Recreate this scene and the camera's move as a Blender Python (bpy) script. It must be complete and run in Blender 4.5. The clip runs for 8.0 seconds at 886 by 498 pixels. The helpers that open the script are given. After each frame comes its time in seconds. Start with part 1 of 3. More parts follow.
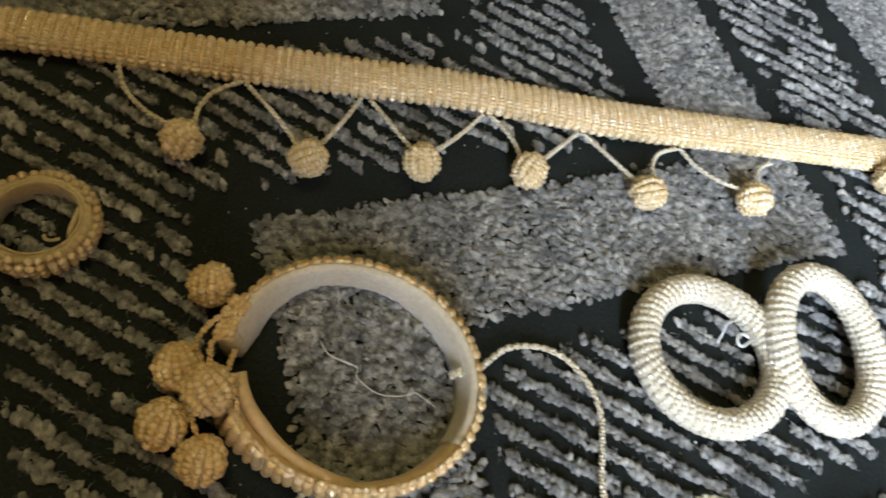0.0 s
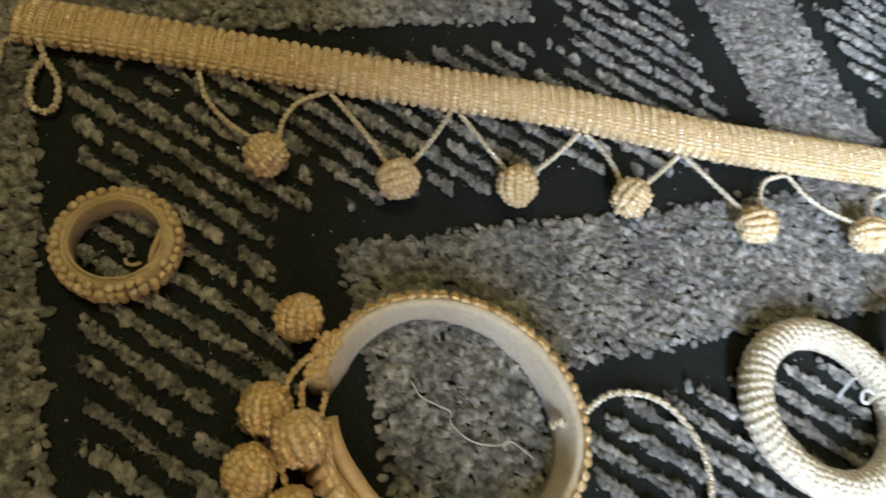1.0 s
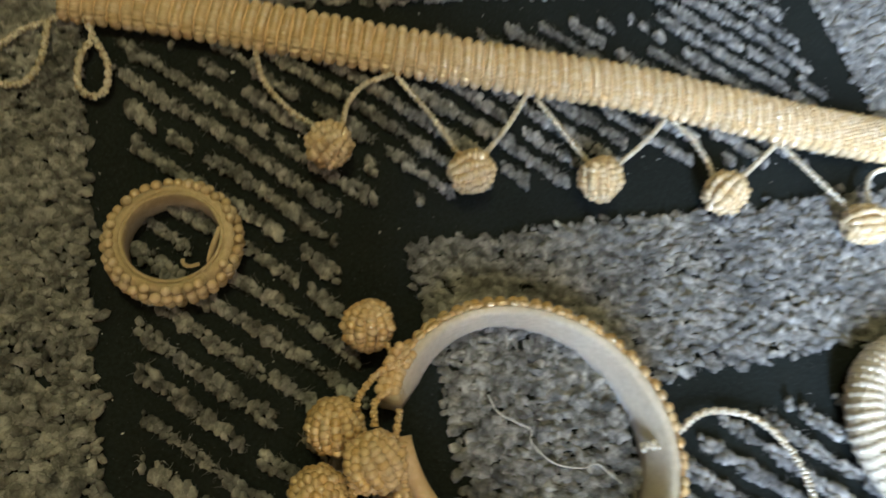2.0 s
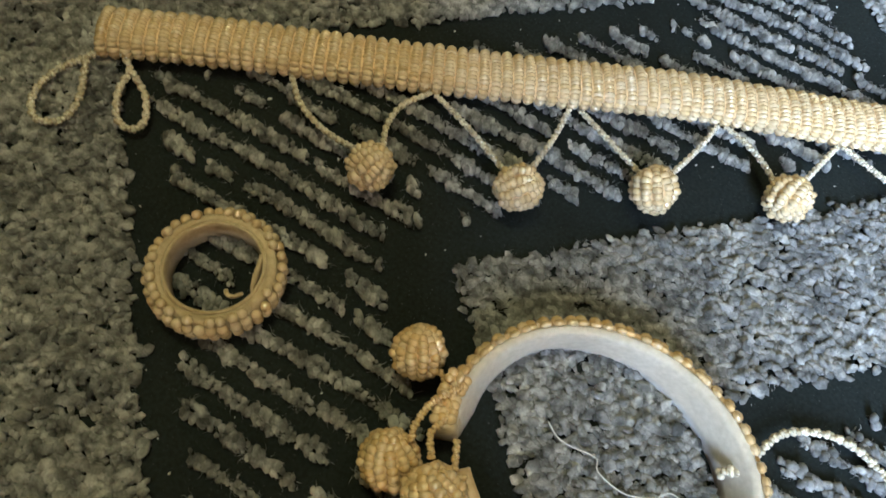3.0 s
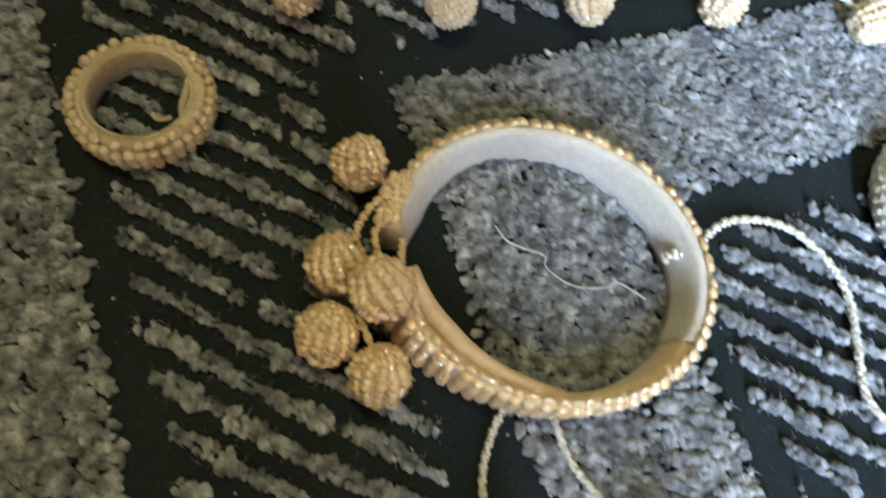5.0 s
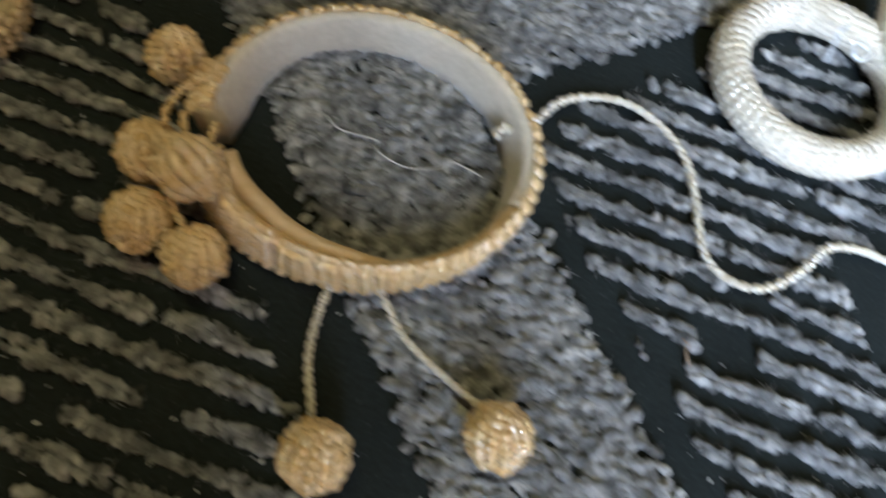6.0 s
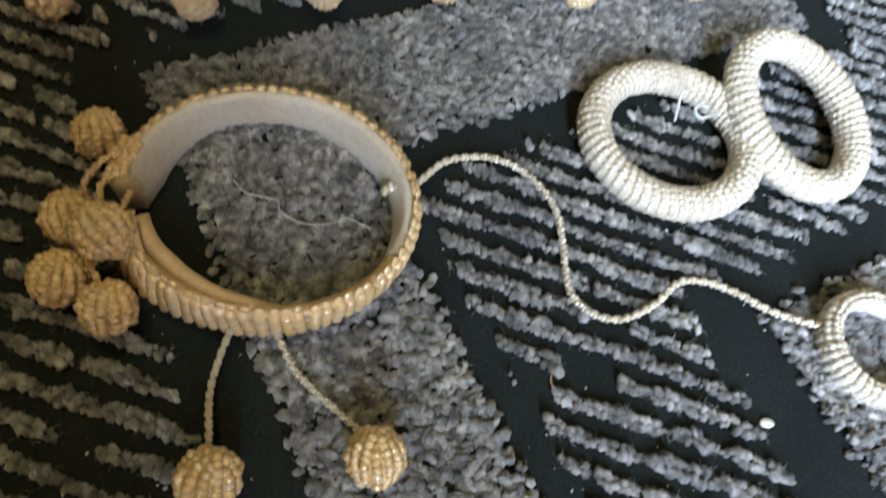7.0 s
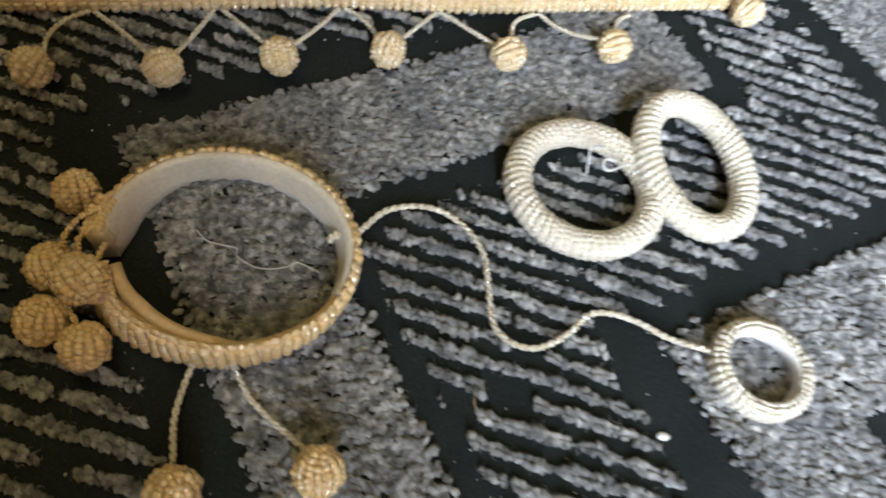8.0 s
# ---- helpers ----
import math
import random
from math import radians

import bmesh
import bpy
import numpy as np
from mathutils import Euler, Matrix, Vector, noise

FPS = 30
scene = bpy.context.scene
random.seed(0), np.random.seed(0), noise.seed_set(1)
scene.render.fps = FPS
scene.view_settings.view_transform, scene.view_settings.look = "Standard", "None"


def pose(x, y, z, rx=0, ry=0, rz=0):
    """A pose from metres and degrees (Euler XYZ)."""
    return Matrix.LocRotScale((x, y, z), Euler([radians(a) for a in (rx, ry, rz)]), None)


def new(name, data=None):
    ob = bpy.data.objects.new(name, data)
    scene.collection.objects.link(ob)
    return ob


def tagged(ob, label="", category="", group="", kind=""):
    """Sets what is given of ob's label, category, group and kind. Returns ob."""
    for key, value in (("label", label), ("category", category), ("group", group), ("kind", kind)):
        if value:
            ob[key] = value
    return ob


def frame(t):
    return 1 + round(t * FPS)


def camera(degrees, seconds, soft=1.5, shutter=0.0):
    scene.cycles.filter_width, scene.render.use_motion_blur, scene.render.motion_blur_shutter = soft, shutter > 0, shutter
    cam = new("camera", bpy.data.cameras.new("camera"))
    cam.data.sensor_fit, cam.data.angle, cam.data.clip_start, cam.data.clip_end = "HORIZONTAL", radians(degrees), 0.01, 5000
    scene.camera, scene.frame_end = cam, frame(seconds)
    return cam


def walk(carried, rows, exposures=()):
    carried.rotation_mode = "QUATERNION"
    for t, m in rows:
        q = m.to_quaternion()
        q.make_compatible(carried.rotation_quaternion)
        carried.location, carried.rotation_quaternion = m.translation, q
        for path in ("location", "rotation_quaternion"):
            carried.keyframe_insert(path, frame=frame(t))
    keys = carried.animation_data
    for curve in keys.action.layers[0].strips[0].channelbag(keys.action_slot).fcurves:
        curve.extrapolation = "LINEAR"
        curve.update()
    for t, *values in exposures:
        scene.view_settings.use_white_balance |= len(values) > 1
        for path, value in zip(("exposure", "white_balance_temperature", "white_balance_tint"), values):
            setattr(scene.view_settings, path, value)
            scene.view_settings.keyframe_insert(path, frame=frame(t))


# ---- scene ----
# ---- camera ----
U = 0.0114                      # metres in one unit of the plan below
cam = camera(66.319, 8.0, soft=1.55, shutter=0.8)
# seconds, place in plan units, yaw, pitch and roll in degrees
PATH = [
    (0.0, 0.0001, 0.0001, 12.8336, 0.002, -59.447, 24.792),
    (0.5, -0.8774, 0.2593, 12.4770, 0.769, -60.484, 25.236),
    (1.0, -1.7585, 0.6774, 12.0453, 2.359, -61.397, 24.955),
    (1.5, -2.3460, 1.0630, 11.6215, 4.430, -63.203, 23.769),
    (2.0, -2.7749, 1.2562, 11.1316, 5.329, -64.690, 23.078),
    (2.2, -2.8352, 1.3697, 10.6201, 7.975, -65.513, 20.368),
    (3.3, -3.1662, 1.2142, 10.5810, 12.691, -62.686, 13.443),
    (3.5, -3.2788, 1.3463, 10.8053, 11.014, -63.941, 14.638),
    (4.0, -3.1094, 1.1648, 10.6584, 9.737, -64.993, 14.964),
    (4.5, -2.6034, 0.5311, 10.1427, 6.516, -66.961, 16.817),
    (4.7, -2.3370, 0.1897, 9.9069, 4.152, -67.643, 18.355),
    (5.8, 0.0925, -0.8594, 9.2960, 0.712, -66.351, 17.418),
    (6.0, 0.7715, -1.0490, 9.1572, -1.936, -66.558, 18.759),
    (6.5, 2.3134, -1.5939, 9.4706, -1.866, -64.016, 16.959),
    (7.0, 2.2689, -1.3512, 10.5610, -1.761, -61.956, 16.587),
    (7.5, 2.2377, -1.2425, 11.3440, -2.266, -60.658, 16.758),
    (8.0, 2.9334, -1.7421, 12.3339, -4.034, -59.464, 17.857),
]


def eye_pose(x, y, z, yaw, pitch, roll):
    yw, pt, rl = radians(yaw), radians(pitch), radians(roll)
    ahead = Vector((-math.sin(yw) * math.cos(pt), math.cos(yw) * math.cos(pt), math.sin(pt)))
    level = Vector((math.cos(yw), math.sin(yw), 0))
    above = level.cross(ahead)
    right = level * math.cos(rl) + above * math.sin(rl)
    up = above * math.cos(rl) - level * math.sin(rl)
    m = Matrix((right, up, -ahead)).transposed().to_4x4()
    return Matrix.Translation(Vector((x, y, z)) * U) @ m


EXPOSURE = [(0.0, -0.27, 6200, 4), (1.0, -0.10, 6000, 4), (1.5, 0.12, 5750, 3), (2.2, 0.12, 5400, 2), (3.5, 0.60, 5050, 1), (4.5, 0.68, 4900, 2), (6.0, -0.18, 5400, 5), (6.5, -0.29, 5550, 5), (7.5, -0.34, 6100, 6), (8.0, -0.39, 6200, 6)]
walk(cam, [(t, eye_pose(*row)) for t, *row in PATH], EXPOSURE)

# ---- world and light ----
world = bpy.data.worlds.new("world")
world.use_nodes = True
scene.world = world
sky = world.node_tree.nodes.new("ShaderNodeTexSky")
sky.sky_type = "NISHITA"
sky.sun_disc = False
sky.sun_elevation, sky.sun_rotation = radians(35), radians(120)
back = world.node_tree.nodes["Background"]
world.node_tree.links.new(sky.outputs[0], back.inputs[0])
back.inputs[1].default_value = 0.1

# the unseen room: rug level is z = 0; the near wall's deep window reveal is added as a shade
WEST, EAST, SOUTH, NORTH, TOP = -1.7, 1.3, -0.35, 2.0, 2.2
REVEAL = 0.90
WIN_X0, WIN_X1, WIN_Z0, WIN_Z1 = 0.15, 0.60, 0.12, 1.60
daylight = bpy.data.lights.new("window_daylight", "AREA")
daylight.shape, daylight.size, daylight.size_y = "RECTANGLE", WIN_X1 - WIN_X0 - 0.06, WIN_Z1 - WIN_Z0 - 0.06
daylight.energy, daylight.color = 150.0, (0.78, 0.85, 1.0)
lamp = new("window_daylight", daylight)
lamp.matrix_world = Matrix.Translation(((WIN_X0 + WIN_X1) / 2, SOUTH - REVEAL + 0.03, (WIN_Z0 + WIN_Z1) / 2)) @ pose(0, 0, 0, 90, 0, 0)
# an unseen warm bulb added under the ceiling for fill and bead glints
FILL_BULB = (-0.35, 0.30, 1.75)
fill_light = bpy.data.lights.new("added_fill_light", "POINT")
fill_light.energy, fill_light.color, fill_light.shadow_soft_size = 25.0, (1.0, 0.87, 0.37), 0.11
new("added_fill_light", fill_light).location = FILL_BULB


# ---- materials ----
def material(name):
    m = bpy.data.materials.new(name)
    m.use_nodes = True
    nt = m.node_tree
    return m, nt, nt.nodes["Principled BSDF"]


def node(nt, kind, **inputs):
    n = nt.nodes.new(kind)
    for key, value in inputs.items():
        n.inputs[key.replace("_", " ")].default_value = value
    return n


def ramp(nt, source, stops):
    r = nt.nodes.new("ShaderNodeValToRGB")
    el = r.color_ramp.elements
    while len(el) < len(stops):
        el.new(0.5)
    for e, (pos, col) in zip(el, stops):
        e.position, e.color = pos, (*col, 1)
    nt.links.new(source, r.inputs[0])
    return r


def texture(nt, scale, detail=3.0, coord="Object"):
    tc = nt.nodes.new("ShaderNodeTexCoord")
    n = node(nt, "ShaderNodeTexNoise", Scale=scale, Detail=detail)
    nt.links.new(tc.outputs[coord], n.inputs["Vector"])
    return n


def bump(nt, source, bsdf, strength, distance):
    b = node(nt, "ShaderNodeBump", Strength=strength, Distance=distance)
    nt.links.new(source, b.inputs["Height"])
    nt.links.new(b.outputs[0], bsdf.inputs["Normal"])
    return b


def mixed(nt, fac, a, b, mode="MIX"):
    n = nt.nodes.new("ShaderNodeMix")
    n.data_type, n.blend_type = "RGBA", mode
    if isinstance(fac, float):
        n.inputs[0].default_value = fac
    else:
        nt.links.new(fac, n.inputs[0])
    for sock, value in ((n.inputs[6], a), (n.inputs[7], b)):
        if isinstance(value, tuple):
            sock.default_value = (*value, 1)
        else:
            nt.links.new(value, sock)
    return n.outputs[2]


def bead_material(name, dark, mid, light):
    """Pearly glass seed beads: each bead its own shade of cream."""
    m, nt, p = material(name)
    geo = nt.nodes.new("ShaderNodeNewGeometry")
    info = nt.nodes.new("ShaderNodeObjectInfo")
    mingled = nt.nodes.new("ShaderNodeMath")
    mingled.operation = "ADD"
    nt.links.new(geo.outputs["Random Per Island"], mingled.inputs[0])
    nt.links.new(info.outputs["Random"], mingled.inputs[1])
    part_of = nt.nodes.new("ShaderNodeMath")
    part_of.operation = "FRACT"
    nt.links.new(mingled.outputs[0], part_of.inputs[0])
    r = ramp(nt, part_of.outputs[0], [(0.0, dark), (0.4, mid), (1.0, light)])
    stain = texture(nt, 160.0, 2.0, "Generated")
    wear = ramp(nt, stain.outputs[0], [(0.35, (0.88, 0.82, 0.72)), (0.6, (1, 1, 1))])
    nt.links.new(mixed(nt, 0.6, r.outputs[0], wear.outputs[0], "MULTIPLY"), p.inputs["Base Color"])
    p.inputs["Roughness"].default_value = 0.2
    p.inputs["IOR"].default_value = 1.5
    p.inputs["Coat Weight"].default_value = 1.0
    p.inputs["Coat IOR"].default_value = 2.7
    p.inputs["Coat Roughness"].default_value = 0.05
    glow = nt.nodes.new("ShaderNodeBsdfTranslucent")
    both = nt.nodes.new("ShaderNodeMixShader")
    both.inputs[0].default_value = 0.1
    nt.links.new(p.inputs["Base Color"].links[0].from_socket, glow.inputs["Color"])
    nt.links.new(p.outputs[0], both.inputs[1])
    nt.links.new(glow.outputs[0], both.inputs[2])
    nt.links.new(both.outputs[0], nt.nodes["Material Output"].inputs["Surface"])
    return m


def cloth_material(name, a, b, scale=900.0, rough=0.9, depth=0.00015):
    m, nt, p = material(name)
    fine = texture(nt, scale, 4.0)
    broad = texture(nt, scale / 14.0, 3.0)
    f = ramp(nt, fine.outputs[0], [(0.3, a), (0.7, b)])
    w = ramp(nt, broad.outputs[0], [(0.35, (0.78, 0.74, 0.68)), (0.62, (1, 1, 1))])
    nt.links.new(mixed(nt, 0.8, f.outputs[0], w.outputs[0], "MULTIPLY"), p.inputs["Base Color"])
    p.inputs["Roughness"].default_value = rough
    p.inputs["Sheen Weight"].default_value = 0.3
    bump(nt, fine.outputs[0], p, 0.6, depth)
    return m


def weave_material():
    """The rug's flat black ground: a fine matt weave with dust in it."""
    m, nt, p = material("black_flat_weave")
    fine = texture(nt, 1300.0, 5.0)
    broad = texture(nt, 45.0, 4.0)
    dust = texture(nt, 2600.0, 1.0)
    base = ramp(nt, fine.outputs[0], [(0.25, (0.006, 0.0082, 0.0078)), (0.75, (0.019, 0.024, 0.024))])
    mott = ramp(nt, broad.outputs[0], [(0.3, (0.7, 0.72, 0.72)), (0.7, (1.15, 1.15, 1.15))])
    col = mixed(nt, 1.0, base.outputs[0], mott.outputs[0], "MULTIPLY")
    speck = ramp(nt, dust.outputs[0], [(0.72, (0, 0, 0)), (0.80, (1, 1, 1))])
    col = mixed(nt, speck.outputs[0], col, (0.10, 0.10, 0.10))
    nt.links.new(col, p.inputs["Base Color"])
    p.inputs["Roughness"].default_value = 0.85
    p.inputs["Specular IOR Level"].default_value = 0.2
    bump(nt, fine.outputs[0], p, 0.5, 0.00015)
    return m


def chenille_material():
    m, nt, p = material("grey_chenille_yarn")
    geo = nt.nodes.new("ShaderNodeNewGeometry")
    patch = texture(nt, 420.0, 3.0)
    shade = node(nt, "ShaderNodeMapRange", From_Min=0.33, From_Max=0.68)
    nt.links.new(patch.outputs[0], shade.inputs["Value"])
    blend = nt.nodes.new("ShaderNodeMix")
    blend.inputs[0].default_value = 0.6
    nt.links.new(geo.outputs["Random Per Island"], blend.inputs[2])
    nt.links.new(shade.outputs[0], blend.inputs[3])
    r = ramp(nt, blend.outputs[0], [(0.05, (0.15, 0.15, 0.148)), (0.35, (0.32, 0.32, 0.318)), (0.6, (0.52, 0.515, 0.515)), (0.8, (0.74, 0.735, 0.735)), (0.95, (0.86, 0.855, 0.85))])
    fine = texture(nt, 2400.0, 4.0)
    broad = texture(nt, 60.0, 3.0)
    f = ramp(nt, fine.outputs[0], [(0.3, (0.75, 0.75, 0.75)), (0.7, (1.1, 1.1, 1.1))])
    w = ramp(nt, broad.outputs[0], [(0.35, (0.75, 0.75, 0.76)), (0.65, (1.1, 1.09, 1.06))])
    col = mixed(nt, 0.9, r.outputs[0], f.outputs[0], "MULTIPLY")
    nt.links.new(mixed(nt, 1.0, col, w.outputs[0], "MULTIPLY"), p.inputs["Base Color"])
    p.inputs["Roughness"].default_value = 0.95
    p.inputs["Specular IOR Level"].default_value = 0.15
    p.inputs["Sheen Weight"].default_value = 0.5
    # even light put into the tufts: normals bent up and toward the window
    bent_normal = nt.nodes.new("ShaderNodeVectorMath")
    bent_normal.operation = "ADD"
    bent_normal.inputs[1].default_value = (0.0, -0.6, 2.6)
    nt.links.new(geo.outputs["Normal"], bent_normal.inputs[0])
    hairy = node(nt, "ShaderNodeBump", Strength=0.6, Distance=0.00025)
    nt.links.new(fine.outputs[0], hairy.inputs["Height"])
    nt.links.new(bent_normal.outputs[0], hairy.inputs["Normal"])
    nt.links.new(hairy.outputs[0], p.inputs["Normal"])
    thin = nt.nodes.new("ShaderNodeBsdfTranslucent")
    both = nt.nodes.new("ShaderNodeMixShader")
    both.inputs[0].default_value = 0.5
    nt.links.new(p.inputs["Base Color"].links[0].from_socket, thin.inputs["Color"])
    nt.links.new(p.outputs[0], both.inputs[1])
    nt.links.new(thin.outputs[0], both.inputs[2])
    nt.links.new(both.outputs[0], nt.nodes["Material Output"].inputs["Surface"])
    return m


def plain_material(name, colour, rough=0.5, scale=30.0, vary=0.12):
    m, nt, p = material(name)
    n = texture(nt, scale, 4.0)
    lo = tuple(c * (1 - vary) for c in colour)
    hi = tuple(min(1, c * (1 + vary)) for c in colour)
    r = ramp(nt, n.outputs[0], [(0.3, lo), (0.7, hi)])
    nt.links.new(r.outputs[0], p.inputs["Base Color"])
    p.inputs["Roughness"].default_value = rough
    return m


GOLD = bead_material("golden_cream_beads", (0.81, 0.55, 0.235), (0.85, 0.615, 0.30), (0.89, 0.69, 0.39))
CREAM = bead_material("cream_beads", (0.75, 0.565, 0.305), (0.80, 0.63, 0.375), (0.85, 0.71, 0.475))
PEARL = bead_material("pearl_white_beads", (0.66, 0.60, 0.47), (0.71, 0.655, 0.54), (0.76, 0.71, 0.60))
SILVERY = bead_material("pale_cord_beads", (0.66, 0.58, 0.43), (0.76, 0.70, 0.56), (0.84, 0.80, 0.70))
PEACH = cloth_material("peach_felt", (0.64, 0.45, 0.23), (0.74, 0.55, 0.32))
BUFF = cloth_material("buff_felt", (0.48, 0.38, 0.22), (0.62, 0.51, 0.32))
IVORY = cloth_material("ivory_felt", (0.64, 0.58, 0.45), (0.72, 0.66, 0.54))
LINING = cloth_material("off_white_cloth_lining", (0.57, 0.51, 0.40), (0.69, 0.63, 0.52))
WHITE = cloth_material("white_cloth_lining", (0.70, 0.66, 0.60), (0.80, 0.76, 0.70))
WEAVE = weave_material()
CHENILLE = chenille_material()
# ochre chosen so the unseen walls bounce warm light onto the rug
PLASTER = plain_material("warm_bounce_ochre", (0.20, 0.12, 0.045), 0.9, 6.0)
# unseen ceiling kept pale as a reflector that fills the bead grooves
CEIL = plain_material("fill_ceiling_paint", (0.48, 0.40, 0.29), 0.9, 5.0)
FRAME = plain_material("window_frame_paint", (0.7, 0.7, 0.68), 0.5, 20.0)
THREAD = plain_material("white_thread", (0.75, 0.75, 0.73), 0.6, 800.0)
HAIR = plain_material("tan_fibre", (0.45, 0.32, 0.2), 0.6, 800.0)
PLASTIC, _nt, _p = material("clear_plastic_wire")
_p.inputs["Base Color"].default_value = (0.88, 0.9, 0.9, 1)
_p.inputs["Roughness"].default_value = 0.12
_p.inputs["Transmission Weight"].default_value = 0.35

# ---- building tools ----
WORLD = {}


def smooth_mesh(name, verts, faces, mat, smooth=True):
    """A mesh from plan units."""
    me = bpy.data.meshes.new(name)
    me.from_pydata([tuple(c * U for c in v) for v in verts], [], faces)
    if smooth:
        me.polygons.foreach_set("use_smooth", [True] * len(me.polygons))
    me.materials.append(mat)
    me.update()
    return me


def place(ob, parent=None, m=None):
    """Puts ob at the world pose m, under parent."""
    m = Matrix.Identity(4) if m is None else m
    if parent is not None:
        ob.parent = parent
        ob.matrix_parent_inverse = WORLD[parent.name].inverted()
    ob.matrix_basis = m
    WORLD[ob.name] = m
    return ob


def thing(name, at, label, category, group="", kind=""):
    ob = place(new(name), None, Matrix.Translation(Vector(at) * U))
    ob.empty_display_size = 0.01
    return tagged(ob, label, category, group, kind)


def part(name, me, parent, label="", m=None, kind=""):
    ob = place(new(name, me), parent, m)
    return tagged(ob, label, kind=kind)


def shift(p, turn=None):
    """A pose at the plan point p."""
    m = Matrix.Translation(Vector(p) * U)
    return m @ turn.to_4x4() if turn is not None else m


def ellipsoid(seg=8, rings=5):
    """A unit ball, poles along z."""
    verts, faces = [(0, 0, 1)], []
    for i in range(1, rings):
        a = math.pi * i / rings
        for j in range(seg):
            b = 2 * math.pi * j / seg
            verts.append((math.sin(a) * math.cos(b), math.sin(a) * math.sin(b), math.cos(a)))
    verts.append((0, 0, -1))
    for j in range(seg):
        k = (j + 1) % seg
        faces.append((0, 1 + j, 1 + k))
        for i in range(rings - 2):
            a, b = 1 + i * seg, 1 + (i + 1) * seg
            faces.append((a + j, b + j, b + k, a + k))
        a = 1 + (rings - 2) * seg
        faces.append((a + j, len(verts) - 1, a + k))
    return verts, faces


def swarm(template, poses):
    """Verts and faces of one small shape set at many poses (4 x 4, plan units)."""
    tv, tf = template
    verts, faces = [], []
    tvv = [Vector(v) for v in tv]
    for m in poses:
        n = len(verts)
        verts += [tuple(m @ v) for v in tvv]
        faces += [tuple(n + i for i in f) for f in tf]
    return verts, faces


BALL = ellipsoid(8, 6)


def bead_at(p, along, radius, length, rng):
    """The pose of one bead: its hole lies along a direction; sizes differ a little."""
    q = Vector(along).to_track_quat("Z", "Y").to_matrix().to_4x4()
    g = rng.uniform(0.94, 1.06)
    return Matrix.Translation(p) @ q @ Matrix.Diagonal((radius * g, radius * g * rng.uniform(0.94, 1.06), length * g, 1))


def bead_mesh(mat):
    """One unit bead, shared by all single beads of a colour."""
    key = "bead_" + mat.name
    if key not in SHARED:
        me = bpy.data.meshes.new("bead")
        me.from_pydata([tuple(v) for v in BALL[0]], [], BALL[1])
        me.polygons.foreach_set("use_smooth", [True] * len(me.polygons))
        me.materials.append(mat)
        SHARED[key] = me
    return SHARED[key]


SHARED = {}
SCALE_UP = Matrix.Scale(U, 4)


def sewn(parent, poses, mat, singles=300, name="beadwork"):
    """Beads sewn on parent: the first ones as parts of their own, the rest joined."""
    for m in poses[:singles]:
        part("bead", bead_mesh(mat), parent, "", SCALE_UP @ m)
    if len(poses) > singles:
        ob = part(name, smooth_mesh(name, *swarm(BALL, poses[singles:]), mat), parent)
        tagged(ob, kind="stuff")


def carried(m, poses):
    return [m @ p for p in poses]


def glide(points, step):
    """Points every step along a smooth line through the given ones, with the way it goes."""
    p = [Vector(q) for q in points]
    p = [2 * p[0] - p[1]] + p + [2 * p[-1] - p[-2]]
    fine = []
    for i in range(1, len(p) - 2):
        for k in range(24):
            t = k / 24
            fine.append(0.5 * ((2 * p[i]) + (p[i + 1] - p[i - 1]) * t + (2 * p[i - 1] - 5 * p[i] + 4 * p[i + 1] - p[i + 2]) * t * t
                               + (3 * p[i] - p[i - 1] - 3 * p[i + 1] + p[i + 2]) * t ** 3))
    fine.append(p[-2])
    total = sum((b - a).length for a, b in zip(fine, fine[1:]))
    n = max(2, round(total / step))
    want, out, run, i = [total * k / n for k in range(n + 1)], [], 0.0, 0
    for w in want:
        while i < len(fine) - 2 and run + (fine[i + 1] - fine[i]).length < w:
            run += (fine[i + 1] - fine[i]).length
            i += 1
        seg = fine[i + 1] - fine[i]
        out.append((fine[i] + seg * min(1.0, (w - run) / max(seg.length, 1e-9)), seg.normalized()))
    return out


def sweep(line, profile, closed_profile=True, caps=True):
    """A profile (across, up) carried along a line of (point, way)."""
    verts, faces, n = [], [], len(profile)
    for p, way in line:
        side = Vector((way.y, -way.x, 0)).normalized()
        up = side.cross(way).normalized()
        if up.z < 0:
            up = -up
        verts += [tuple(p + side * a + up * b) for a, b in profile]
    for i in range(len(line) - 1):
        for j in range(n if closed_profile else n - 1):
            k = (j + 1) % n
            faces.append((i * n + j, i * n + k, (i + 1) * n + k, (i + 1) * n + j))
    if caps and closed_profile:
        faces.append(tuple(range(n - 1, -1, -1)))
        faces.append(tuple((len(line) - 1) * n + j for j in range(n)))
    return verts, faces


def oval(w, h, n=12, z=0.0, power=1.0):
    pts = []
    for i in range(n):
        a = 2 * math.pi * i / n
        c, s = math.cos(a), math.sin(a)
        pts.append((w * math.copysign(abs(c) ** power, c), z + h * math.copysign(abs(s) ** power, s)))
    return pts


def tube(line, radius, n=6):
    return sweep(line, oval(radius, radius, n))


